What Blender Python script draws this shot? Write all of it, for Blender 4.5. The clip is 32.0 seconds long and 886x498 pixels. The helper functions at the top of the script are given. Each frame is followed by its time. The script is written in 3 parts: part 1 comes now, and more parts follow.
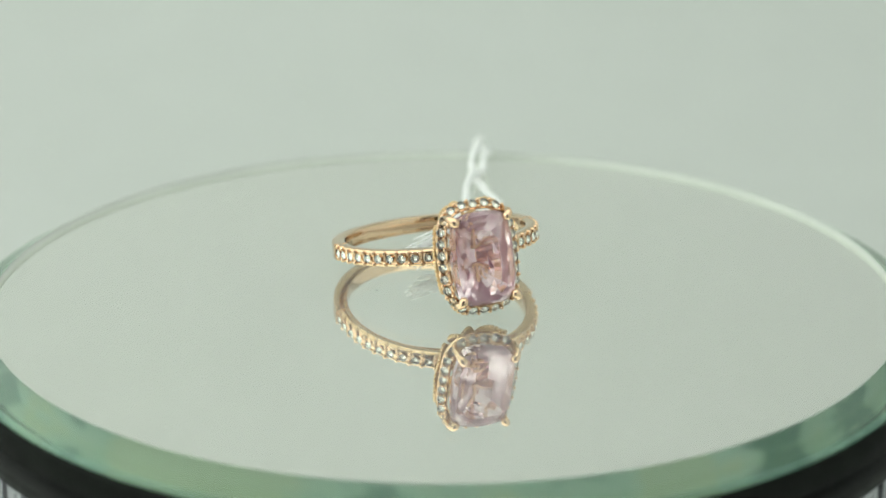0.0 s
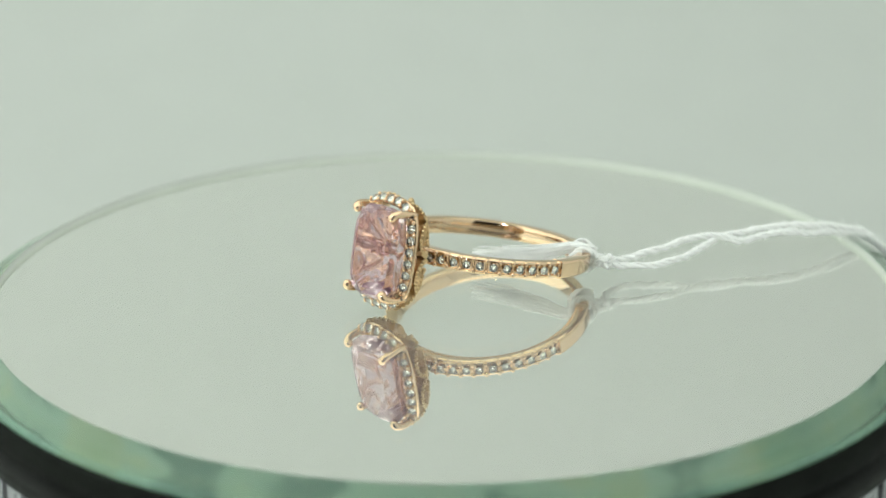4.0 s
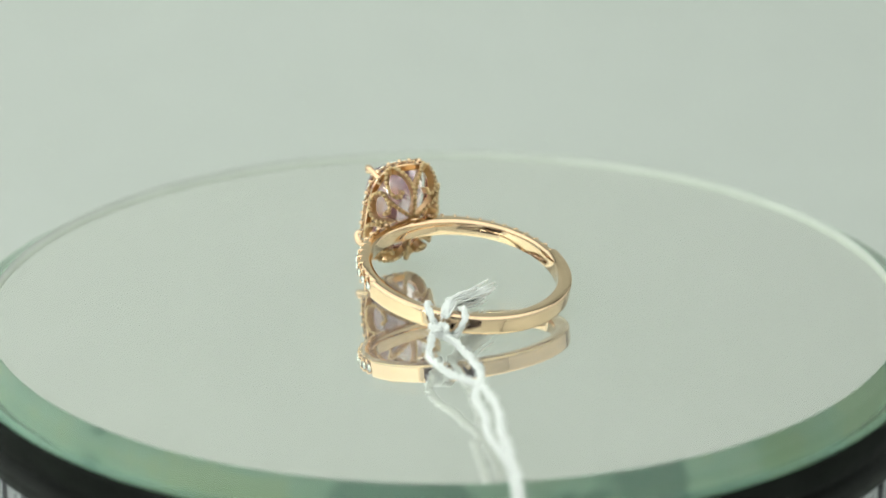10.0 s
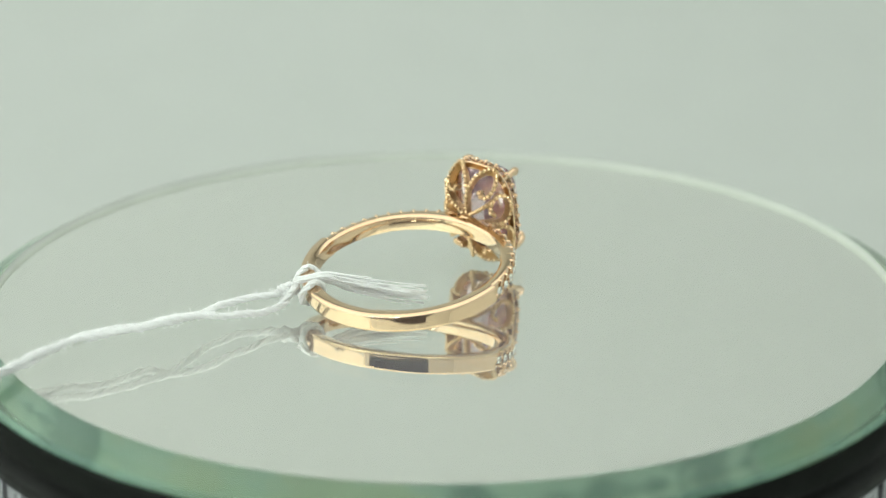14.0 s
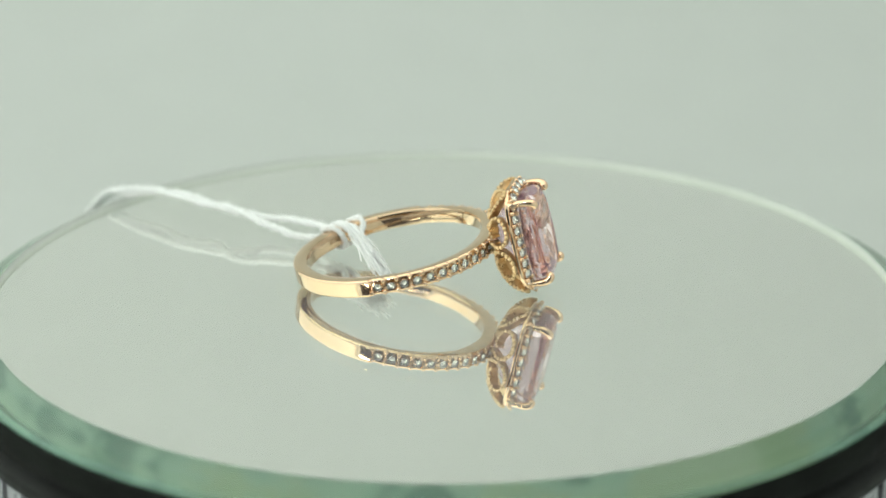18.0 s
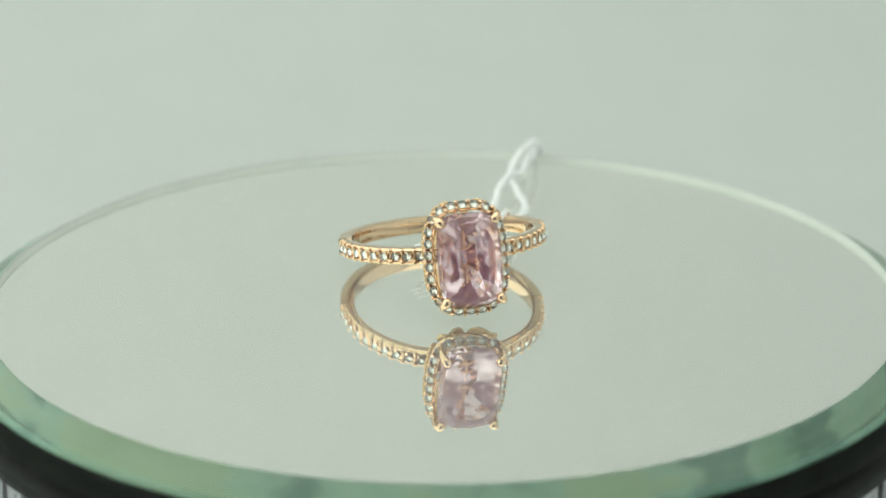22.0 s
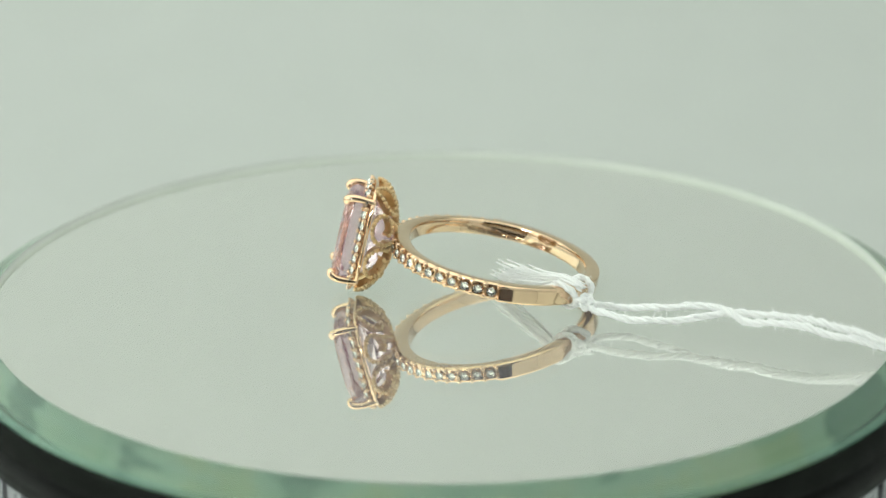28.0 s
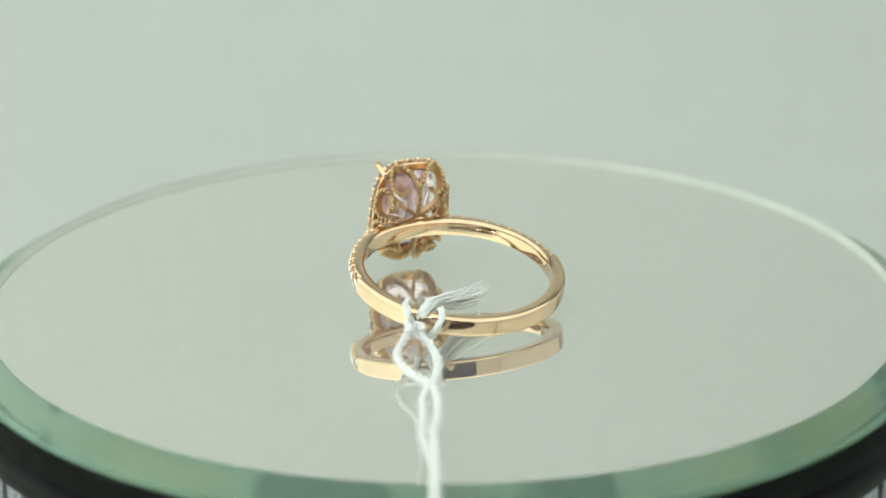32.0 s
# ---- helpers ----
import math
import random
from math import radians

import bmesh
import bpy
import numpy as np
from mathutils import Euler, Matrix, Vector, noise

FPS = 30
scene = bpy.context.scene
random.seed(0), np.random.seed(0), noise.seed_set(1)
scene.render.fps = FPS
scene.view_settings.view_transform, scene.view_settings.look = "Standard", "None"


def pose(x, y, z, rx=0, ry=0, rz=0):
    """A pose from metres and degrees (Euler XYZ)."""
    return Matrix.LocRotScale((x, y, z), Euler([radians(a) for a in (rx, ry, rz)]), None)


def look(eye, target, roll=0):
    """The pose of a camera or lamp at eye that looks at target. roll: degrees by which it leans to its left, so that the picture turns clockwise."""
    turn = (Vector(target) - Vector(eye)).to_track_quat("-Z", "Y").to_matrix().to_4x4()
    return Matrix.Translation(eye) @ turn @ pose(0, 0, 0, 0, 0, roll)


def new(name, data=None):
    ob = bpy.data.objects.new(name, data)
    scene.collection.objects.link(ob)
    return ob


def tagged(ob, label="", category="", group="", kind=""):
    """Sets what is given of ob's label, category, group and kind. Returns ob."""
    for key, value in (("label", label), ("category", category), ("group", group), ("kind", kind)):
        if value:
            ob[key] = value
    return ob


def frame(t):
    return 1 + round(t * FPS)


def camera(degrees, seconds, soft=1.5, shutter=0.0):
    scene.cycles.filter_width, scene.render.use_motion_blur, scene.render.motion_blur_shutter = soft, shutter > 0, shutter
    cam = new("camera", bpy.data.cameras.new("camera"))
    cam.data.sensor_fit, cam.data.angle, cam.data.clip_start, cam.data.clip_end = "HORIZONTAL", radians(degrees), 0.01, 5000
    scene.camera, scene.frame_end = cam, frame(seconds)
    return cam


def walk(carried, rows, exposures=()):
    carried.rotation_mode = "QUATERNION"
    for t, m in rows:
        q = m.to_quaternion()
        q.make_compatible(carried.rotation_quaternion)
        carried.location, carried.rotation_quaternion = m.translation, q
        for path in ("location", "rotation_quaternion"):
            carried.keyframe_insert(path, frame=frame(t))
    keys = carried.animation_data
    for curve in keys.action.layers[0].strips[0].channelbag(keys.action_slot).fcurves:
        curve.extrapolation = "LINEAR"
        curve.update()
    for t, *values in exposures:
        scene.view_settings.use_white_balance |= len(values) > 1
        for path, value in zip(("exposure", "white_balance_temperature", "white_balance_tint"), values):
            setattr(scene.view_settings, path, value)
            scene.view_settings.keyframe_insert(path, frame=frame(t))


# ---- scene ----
MM = 0.001
# ---------------------------------------------------------------- camera
cam = camera(22.43, 32.0, soft=1.5)
EYE = Vector((0.0, -0.19247, 0.07391))
PITCH, YAW, ROLL = 20.075, -0.033, -0.1
AIM = EYE + Vector((math.sin(radians(YAW)) * math.cos(radians(PITCH)),
                    math.cos(radians(YAW)) * math.cos(radians(PITCH)), -math.sin(radians(PITCH))))
VIEW = look(EYE, AIM, ROLL)
walk(cam, [(0.0, VIEW), (32.0, VIEW)], exposures=[(0.0, 0.0), (7.8, 0.0), (8.2, 0.06), (8.5, 0.14), (8.8, 0.14), (9.2, 0.07), (9.6, 0.0), (32.0, 0.0)])
cam.data.dof.use_dof = True
cam.data.dof.focus_distance = 0.200
cam.data.dof.aperture_fstop = 25.0

# the turntable's angle in degrees at a time
def table_angle(t):
    return 18.3 - 16.734 * t


TURN_TIMES = [0.5 * i for i in range(65)]

# ---------------------------------------------------------------- light
world = bpy.data.worlds.new("world")
scene.world = world
world.use_nodes = True
world.node_tree.nodes["Background"].inputs[0].default_value = (0.9, 1.0, 0.92, 1)
world.node_tree.nodes["Background"].inputs[1].default_value = 0.05


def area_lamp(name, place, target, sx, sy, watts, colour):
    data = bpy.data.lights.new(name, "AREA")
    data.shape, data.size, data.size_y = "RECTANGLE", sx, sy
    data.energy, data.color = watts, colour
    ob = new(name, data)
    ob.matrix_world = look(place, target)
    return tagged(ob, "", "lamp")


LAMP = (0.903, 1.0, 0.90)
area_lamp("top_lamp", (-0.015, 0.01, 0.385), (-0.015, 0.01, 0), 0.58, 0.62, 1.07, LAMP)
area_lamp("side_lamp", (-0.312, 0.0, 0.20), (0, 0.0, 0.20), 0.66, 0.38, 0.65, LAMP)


# ---------------------------------------------------------------- materials
def material(name):
    m = bpy.data.materials.new(name)
    m.use_nodes = True
    return m, m.node_tree.nodes, m.node_tree.links, m.node_tree.nodes["Principled BSDF"]


def plain(name, colour, rough, metal=0.0, grain=0.0, size=400.0, rough_var=0.0, bump=0.0, bump_size=2000.0, extra=None):
    """A principled surface with two scales of colour and gloss variation and a fine bump."""
    m, n, l, b = material(name)
    b.inputs["Base Color"].default_value = (*colour, 1)
    b.inputs["Roughness"].default_value = rough
    b.inputs["Metallic"].default_value = metal
    co = n.new("ShaderNodeTexCoord")
    if grain > 0:
        a, c = n.new("ShaderNodeTexNoise"), n.new("ShaderNodeTexNoise")
        a.inputs["Scale"].default_value, c.inputs["Scale"].default_value = size, size * 9
        a.inputs["Detail"].default_value = 4
        add = n.new("ShaderNodeMath")
        add.operation = "ADD"
        ramp = n.new("ShaderNodeValToRGB")
        ramp.color_ramp.elements[0].position, ramp.color_ramp.elements[1].position = 0.7, 1.3 - 0.3
        ramp.color_ramp.elements[0].color = (*[v * (1 - grain) for v in colour], 1)
        ramp.color_ramp.elements[1].color = (*[min(1, v * (1 + grain)) for v in colour], 1)
        l.new(co.outputs["Object"], a.inputs["Vector"])
        l.new(co.outputs["Object"], c.inputs["Vector"])
        half = n.new("ShaderNodeMath")
        half.operation = "MULTIPLY"
        half.inputs[1].default_value = 0.7
        l.new(c.outputs["Fac"], half.inputs[0])
        l.new(a.outputs["Fac"], add.inputs[0])
        l.new(half.outputs[0], add.inputs[1])
        l.new(add.outputs[0], ramp.inputs[0])
        l.new(ramp.outputs[0], b.inputs["Base Color"])
    if rough_var > 0:
        a = n.new("ShaderNodeTexNoise")
        a.inputs["Scale"].default_value, a.inputs["Detail"].default_value = size * 2, 5
        l.new(co.outputs["Object"], a.inputs["Vector"])
        mp = n.new("ShaderNodeMapRange")
        mp.inputs["To Min"].default_value, mp.inputs["To Max"].default_value = max(0, rough - rough_var), rough + rough_var
        l.new(a.outputs["Fac"], mp.inputs["Value"])
        l.new(mp.outputs[0], b.inputs["Roughness"])
    if bump > 0:
        a = n.new("ShaderNodeTexNoise")
        a.inputs["Scale"].default_value, a.inputs["Detail"].default_value = bump_size, 3
        l.new(co.outputs["Object"], a.inputs["Vector"])
        bp = n.new("ShaderNodeBump")
        bp.inputs["Strength"].default_value, bp.inputs["Distance"].default_value = bump, 0.0001
        l.new(a.outputs["Fac"], bp.inputs["Height"])
        l.new(bp.outputs[0], b.inputs["Normal"])
    return m


def clear(name, colour, ior, rough=0.0, vary=None):
    m, n, l, b = material(name)
    b.inputs["Base Color"].default_value = (*colour, 1)
    b.inputs["Roughness"].default_value = rough
    b.inputs["IOR"].default_value = ior
    b.inputs["Transmission Weight"].default_value = 1.0
    if vary:
        co, a, ramp = n.new("ShaderNodeTexCoord"), n.new("ShaderNodeTexNoise"), n.new("ShaderNodeValToRGB")
        a.inputs["Scale"].default_value, a.inputs["Detail"].default_value = vary[0], 2
        ramp.color_ramp.elements[0].position, ramp.color_ramp.elements[1].position = 0.35, 0.65
        ramp.color_ramp.elements[0].color, ramp.color_ramp.elements[1].color = (*colour, 1), (*vary[1], 1)
        l.new(co.outputs["Object"], a.inputs["Vector"])
        l.new(a.outputs["Fac"], ramp.inputs[0])
        l.new(ramp.outputs[0], b.inputs["Base Color"])
    return m


FABRIC = plain("white_tent_cloth", (0.87, 0.87, 0.87), 0.9, grain=0.02, size=12, bump=0.05, bump_size=900)
PAPER = plain("pale_grey_backdrop_paper", (0.518, 0.534, 0.516), 0.85, grain=0.012, size=9)
LED = material("white_led")[0]
LED.node_tree.nodes["Principled BSDF"].inputs["Emission Color"].default_value = (0.95, 1.0, 0.97, 1)
LED.node_tree.nodes["Principled BSDF"].inputs["Emission Strength"].default_value = 76.0
DARK = plain("black_cloth", (0.005, 0.005, 0.005), 0.95, grain=0.3, size=60)
CUT_GLASS = clear("green_cut_glass_edge", (0.86, 0.97, 0.90), 1.52, 0.02)


def clear_pane():
    """The mirror's thin front glass: clear, with a glossy face and a thin painted haze that pales the reflections."""
    m, n, l, b = material("clear_front_glass")
    mix, see, gloss = n.new("ShaderNodeMixShader"), n.new("ShaderNodeBsdfTransparent"), n.new("ShaderNodeBsdfAnisotropic")
    see.inputs["Color"].default_value = (0.998, 1.0, 0.994, 1)
    gloss.inputs["Roughness"].default_value, mix.inputs[0].default_value = 0.0, 0.065
    l.new(see.outputs[0], mix.inputs[1])
    l.new(gloss.outputs[0], mix.inputs[2])
    # Pale lilac diffuse share: painted haze that lifts and tints the mirror's reflections.
    haze_mix, dust = n.new("ShaderNodeMixShader"), n.new("ShaderNodeBsdfDiffuse")
    dust.inputs["Color"].default_value = (0.92, 0.79, 0.95, 1)
    co, patch, amount = n.new("ShaderNodeTexCoord"), n.new("ShaderNodeTexNoise"), n.new("ShaderNodeMapRange")
    patch.inputs["Scale"].default_value, patch.inputs["Detail"].default_value = 40.0, 4
    amount.inputs["To Min"].default_value, amount.inputs["To Max"].default_value = 0.045, 0.07
    l.new(co.outputs["Object"], patch.inputs["Vector"])
    l.new(patch.outputs["Fac"], amount.inputs["Value"])
    l.new(amount.outputs[0], haze_mix.inputs[0])
    l.new(mix.outputs[0], haze_mix.inputs[1])
    l.new(dust.outputs[0], haze_mix.inputs[2])
    l.new(haze_mix.outputs[0], n["Material Output"].inputs["Surface"])
    return m


def stain_glass(m, colour, amount):
    """Mixes in the body colour that a cut edge or a silky gemstone shows."""
    n, l = m.node_tree.nodes, m.node_tree.links
    mix, body = n.new("ShaderNodeMixShader"), n.new("ShaderNodeBsdfAnisotropic")
    body.inputs["Roughness"].default_value = 1.0
    body.inputs["Color"].default_value = (*colour, 1)
    mix.inputs[0].default_value = amount
    l.new(n["Principled BSDF"].outputs[0], mix.inputs[1])
    l.new(body.outputs[0], mix.inputs[2])
    l.new(mix.outputs[0], n["Material Output"].inputs["Surface"])


stain_glass(CUT_GLASS, (0.42, 0.66, 0.47), 0.08)
ARRIS = clear("pale_green_ground_edge", (0.72, 0.90, 0.83), 1.52, 0.25)
stain_glass(ARRIS, (0.38, 0.60, 0.52), 0.3)
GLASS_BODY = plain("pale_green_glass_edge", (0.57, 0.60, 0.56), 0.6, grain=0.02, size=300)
# The rim's bright lower line: light put into a paler copy of the edge colour.
GLASS_LINE = plain("glass_edge_painted_lit", (0.66, 0.69, 0.65), 0.6, grain=0.02, size=300)
GLASS_DEEP = plain("deep_green_glass", (0.34, 0.45, 0.36), 0.5, grain=0.3, size=45)


def paint_glass_reflections(m):
    """Reflections of the surroundings painted deep in the cut edge: olive and dark teal patches, at two sizes."""
    n, l, b = m.node_tree.nodes, m.node_tree.links, m.node_tree.nodes["Principled BSDF"]
    co, big, fine, add, ramp = n.new("ShaderNodeTexCoord"), n.new("ShaderNodeTexNoise"), n.new("ShaderNodeTexNoise"), n.new("ShaderNodeMath"), n.new("ShaderNodeValToRGB")
    big.inputs["Scale"].default_value, big.inputs["Detail"].default_value = 95.0, 1.5
    fine.inputs["Scale"].default_value, fine.inputs["Detail"].default_value = 310.0, 2.0
    add.operation = "MULTIPLY_ADD"
    add.inputs[1].default_value = 0.28
    l.new(co.outputs["Object"], big.inputs["Vector"])
    l.new(co.outputs["Object"], fine.inputs["Vector"])
    l.new(fine.outputs["Fac"], add.inputs[0])
    l.new(big.outputs["Fac"], add.inputs[2])
    e = ramp.color_ramp.elements
    e[0].position, e[0].color = 0.555, (0.17, 0.30, 0.25, 1)
    e[1].position, e[1].color = 0.76, (0.50, 0.60, 0.42, 1)
    for at, colour in ((0.61, (0.40, 0.57, 0.47, 1)), (0.69, (0.46, 0.61, 0.49, 1))):
        e.new(at).color = colour
    l.new(add.outputs[0], ramp.inputs[0])
    l.new(ramp.outputs[0], b.inputs["Base Color"])


paint_glass_reflections(GLASS_DEEP)
PANE = clear_pane()
SILVER = plain("mirror_silvering", (0.96, 0.985, 0.925), 0.0, 1.0)
RUBBER = plain("black_rubber", (0.007, 0.0085, 0.007), 0.7, grain=0.25, size=300, rough_var=0.12, bump=0.15, bump_size=3000)
RUBBER.node_tree.nodes["Principled BSDF"].inputs["Specular IOR Level"].default_value = 0.1
BASE_BLACK = plain("black_plastic", (0.006, 0.007, 0.006), 0.6, grain=0.3, size=500, rough_var=0.15)
BASE_BLACK.node_tree.nodes["Principled BSDF"].inputs["Specular IOR Level"].default_value = 0.25
CHROME = plain("silver_rib_plastic", (0.40, 0.41, 0.43), 0.3, 0.5, grain=0.06, size=500, rough_var=0.08)
GOLD = plain("polished_rose_gold", (0.82, 0.60, 0.405), 0.05, 1.0, grain=0.03, size=500, rough_var=0.03, bump=0.02, bump_size=1500)
GOLD_CAST = plain("beaded_gold", (0.68, 0.49, 0.28), 0.30, 1.0, grain=0.10, size=900, rough_var=0.08, bump=0.2, bump_size=4000)
GOLD_ROSE = plain("rose_gold_claw", (0.85, 0.61, 0.41), 0.09, 1.0, grain=0.03, size=700, rough_var=0.03, bump=0.03, bump_size=2500)
PINK = clear("pale_pink_gemstone", (0.99, 0.84, 0.885), 1.58, 0.0, (350.0, (0.99, 0.87, 0.905)))
stain_glass(PINK, (0.99, 0.72, 0.82), 0.12)
DIAMOND = clear("clear_diamond", (0.98, 0.98, 0.96), 1.75)
FACET = plain("diamond_back_facet", (0.92, 0.91, 0.88), 0.16, 1.0)
MARK = plain("engraved_gold", (0.35, 0.20, 0.09), 0.4, 1.0, grain=0.1, size=900)
COTTON = plain("white_cotton_thread", (0.97, 0.97, 0.97), 0.9, grain=0.04, size=900, bump=0.4, bump_size=5000)


def let_light_through(m, amount):
    """Mixes in the broad sheen and the translucent share of thin fibres."""
    n, l = m.node_tree.nodes, m.node_tree.links
    mix, tr, sheen, both = n.new("ShaderNodeMixShader"), n.new("ShaderNodeBsdfTranslucent"), n.new("ShaderNodeBsdfAnisotropic"), n.new("ShaderNodeMixShader")
    tr.inputs["Color"].default_value = (0.96, 0.96, 0.96, 1)
    sheen.inputs["Color"].default_value = (0.97, 0.97, 0.97, 1)
    sheen.inputs["Roughness"].default_value = 1.0
    both.inputs[0].default_value, mix.inputs[0].default_value = 0.93, amount
    l.new(n["Principled BSDF"].outputs[0], both.inputs[1])
    l.new(sheen.outputs[0], both.inputs[2])
    l.new(both.outputs[0], mix.inputs[1])
    l.new(tr.outputs[0], mix.inputs[2])
    l.new(mix.outputs[0], n["Material Output"].inputs["Surface"])


let_light_through(COTTON, 0.12)


# ---------------------------------------------------------------- mesh helpers
def to_mesh(bm, name, materials, smooth=True):
    bmesh.ops.recalc_face_normals(bm, faces=bm.faces)
    me = bpy.data.meshes.new(name)
    if smooth:
        for f in bm.faces:
            f.smooth = True
    bm.to_mesh(me)
    bm.free()
    for m in (materials if isinstance(materials, (list, tuple)) else [materials]):
        me.materials.append(m)
    return me


def part(name, bm, mat, parent=None, label="", smooth=True, m=None):
    ob = new(name, to_mesh(bm, name, mat, smooth))
    ob.parent = parent
    if m is not None:
        ob.matrix_basis = m
    if label:
        ob["label"] = label
    return ob


def piece(name, mesh, parent, m):
    ob = new(name, mesh)
    ob.parent = parent
    ob.matrix_basis = m
    return ob


def lathe(bm, profile, n=180, closed=False, mats=None):
    """Turns a profile of (radius, z) about z. mats: a material index for each step of the profile."""
    rings = []
    for r, z in profile:
        if r < 1e-9:
            rings.append([bm.verts.new((0, 0, z))])
        else:
            rings.append([bm.verts.new((r * math.cos(2 * math.pi * i / n), r * math.sin(2 * math.pi * i / n), z)) for i in range(n)])
    steps = list(zip(rings, rings[1:] + ([rings[0]] if closed else [])))
    if not closed:
        steps = steps[:len(rings) - 1]
    for k, (a, b) in enumerate(steps):
        for i in range(n):
            j = (i + 1) % n
            if len(a) == 1 and len(b) == 1:
                continue
            if len(a) == 1:
                f = bm.faces.new((a[0], b[i], b[j]))
            elif len(b) == 1:
                f = bm.faces.new((a[i], b[0], a[j]))
            else:
                f = bm.faces.new((a[i], b[i], b[j], a[j]))
            if mats:
                f.material_index = mats[k]
    return bm


def tube(bm, pts, radius, sides=8, closed=False):
    """A tube along points, with a steady frame. radius may be a function of 0..1."""
    pts = [Vector(p) for p in pts]
    n = len(pts)
    tang = []
    for i in range(n):
        a = pts[(i - 1) % n] if closed else pts[max(0, i - 1)]
        b = pts[(i + 1) % n] if closed else pts[min(n - 1, i + 1)]
        tang.append((b - a).normalized())
    ref = tang[0].orthogonal().normalized()
    rings = []
    for i in range(n):
        ref = (ref - tang[i] * ref.dot(tang[i])).normalized()
        side = tang[i].cross(ref)
        r = radius(i / max(1, n - 1)) if callable(radius) else radius
        rings.append([bm.verts.new(pts[i] + (ref * math.cos(2 * math.pi * k / sides) + side * math.sin(2 * math.pi * k / sides)) * r) for k in range(sides)])
    for i in range(n if closed else n - 1):
        a, b = rings[i], rings[(i + 1) % n]
        for k in range(sides):
            bm.faces.new((a[k], a[(k + 1) % sides], b[(k + 1) % sides], b[k]))
    if not closed:
        bm.faces.new(rings[0])
        bm.faces.new(rings[-1])
    return bm


def ball(bm, centre, r, u=8, v=6, squash=(1, 1, 1)):
    m = Matrix.Translation(centre) @ Matrix.Diagonal((r * squash[0], r * squash[1], r * squash[2], 1))
    bmesh.ops.create_uvsphere(bm, u_segments=u, v_segments=v, radius=1, matrix=m)


def V(x, y, z):
    return Vector((x, y, z)) * MM


def smooth_path(keys, steps=12):
    """A Catmull-Rom path through the keys."""
    k = [Vector(p) for p in keys]
    k = [2 * k[0] - k[1]] + k + [2 * k[-1] - k[-2]]
    out = []
    for i in range(1, len(k) - 2):
        for s in range(steps):
            t = s / steps
            a, b, c, d = k[i - 1:i + 3]
            out.append(0.5 * ((2 * b) + (c - a) * t + (2 * a - 5 * b + 4 * c - d) * t * t + (3 * b - a - 3 * c + d) * t ** 3))
    out.append(k[-2])
    return out


# ---------------------------------------------------------------- the light tent
FLOOR_Z = -0.046


def backdrop():
    """One seamless sheet: floor, a wide curve, the back wall."""
    bm = bmesh.new()
    prof = [(-0.30, FLOOR_Z), (-0.1, FLOOR_Z), (0.10, FLOOR_Z)]
    for i in range(1, 25):
        a = math.pi / 2 * i / 24
        prof.append((0.10 + 0.28 * math.sin(a), FLOOR_Z + 0.28 * (1 - math.cos(a))))
    prof.append((0.38, 0.40))
    cols = [[bm.verts.new((x, y, z)) for y, z in prof] for x in (-0.32, -0.16, 0.0, 0.16, 0.32)]
    for a, b in zip(cols, cols[1:]):
        for k in range(len(prof) - 1):
            bm.faces.new((a[k], b[k], b[k + 1], a[k + 1]))
    bm.verts.ensure_lookup_table()
    ob = part("backdrop", bm, PAPER)
    mod = ob.modifiers.new("thickness", "SOLIDIFY")
    mod.thickness, mod.offset = 0.002, 0
    return tagged(ob, "seamless pale grey-green sweep behind the turntable", "backdrop", kind="structure")


def slab(name, lo, hi, mat, label, category, kind="structure"):
    bm = bmesh.new()
    bmesh.ops.create_cube(bm, size=1, matrix=Matrix.Translation([(a + b) / 2 for a, b in zip(lo, hi)]) @ Matrix.Diagonal([*[b - a for a, b in zip(lo, hi)], 1]))
    return tagged(part(name, bm, mat, smooth=False), label, category, kind=kind)


backdrop()
slab("wall_west", (-0.33, -0.302, -0.05), (-0.321, 0.40, 0.41), FABRIC, "white cloth side of the light tent", "wall")
slab("wall_east", (0.321, -0.302, -0.05), (0.33, 0.40, 0.41), FABRIC, "white cloth side of the light tent", "wall")
slab("ceiling", (-0.32, -0.302, 0.401), (0.32, 0.40, 0.41), FABRIC, "white cloth top of the light tent", "ceiling")


def front_wall():
    """White front with the opening through which the camera looks."""
    bm = bmesh.new()
    for z0, z1, hole in ((-0.045, 0.0, None), (0.0, 0.255, (-0.265, 0.11)), (0.255, 0.40, None)):
        for x0, x1 in ([(-0.32, 0.32)] if hole is None else [(-0.32, hole[0]), (hole[1], 0.32)]):
            lo, hi = (x0, -0.312, z0), (x1, -0.303, z1)
            bmesh.ops.create_cube(bm, size=1, matrix=Matrix.Translation([(a + b) / 2 for a, b in zip(lo, hi)]) @ Matrix.Diagonal([*[b - a for a, b in zip(lo, hi)], 1]))
    tagged(part("wall_south", bm, FABRIC, smooth=False), "white cloth front of the light tent with an opening", "wall", kind="structure")
    slab("wall_behind", (-0.30, -0.40, -0.05), (0.30, -0.39, 0.41), DARK, "dark room beyond the tent's opening", "wall")


front_wall()


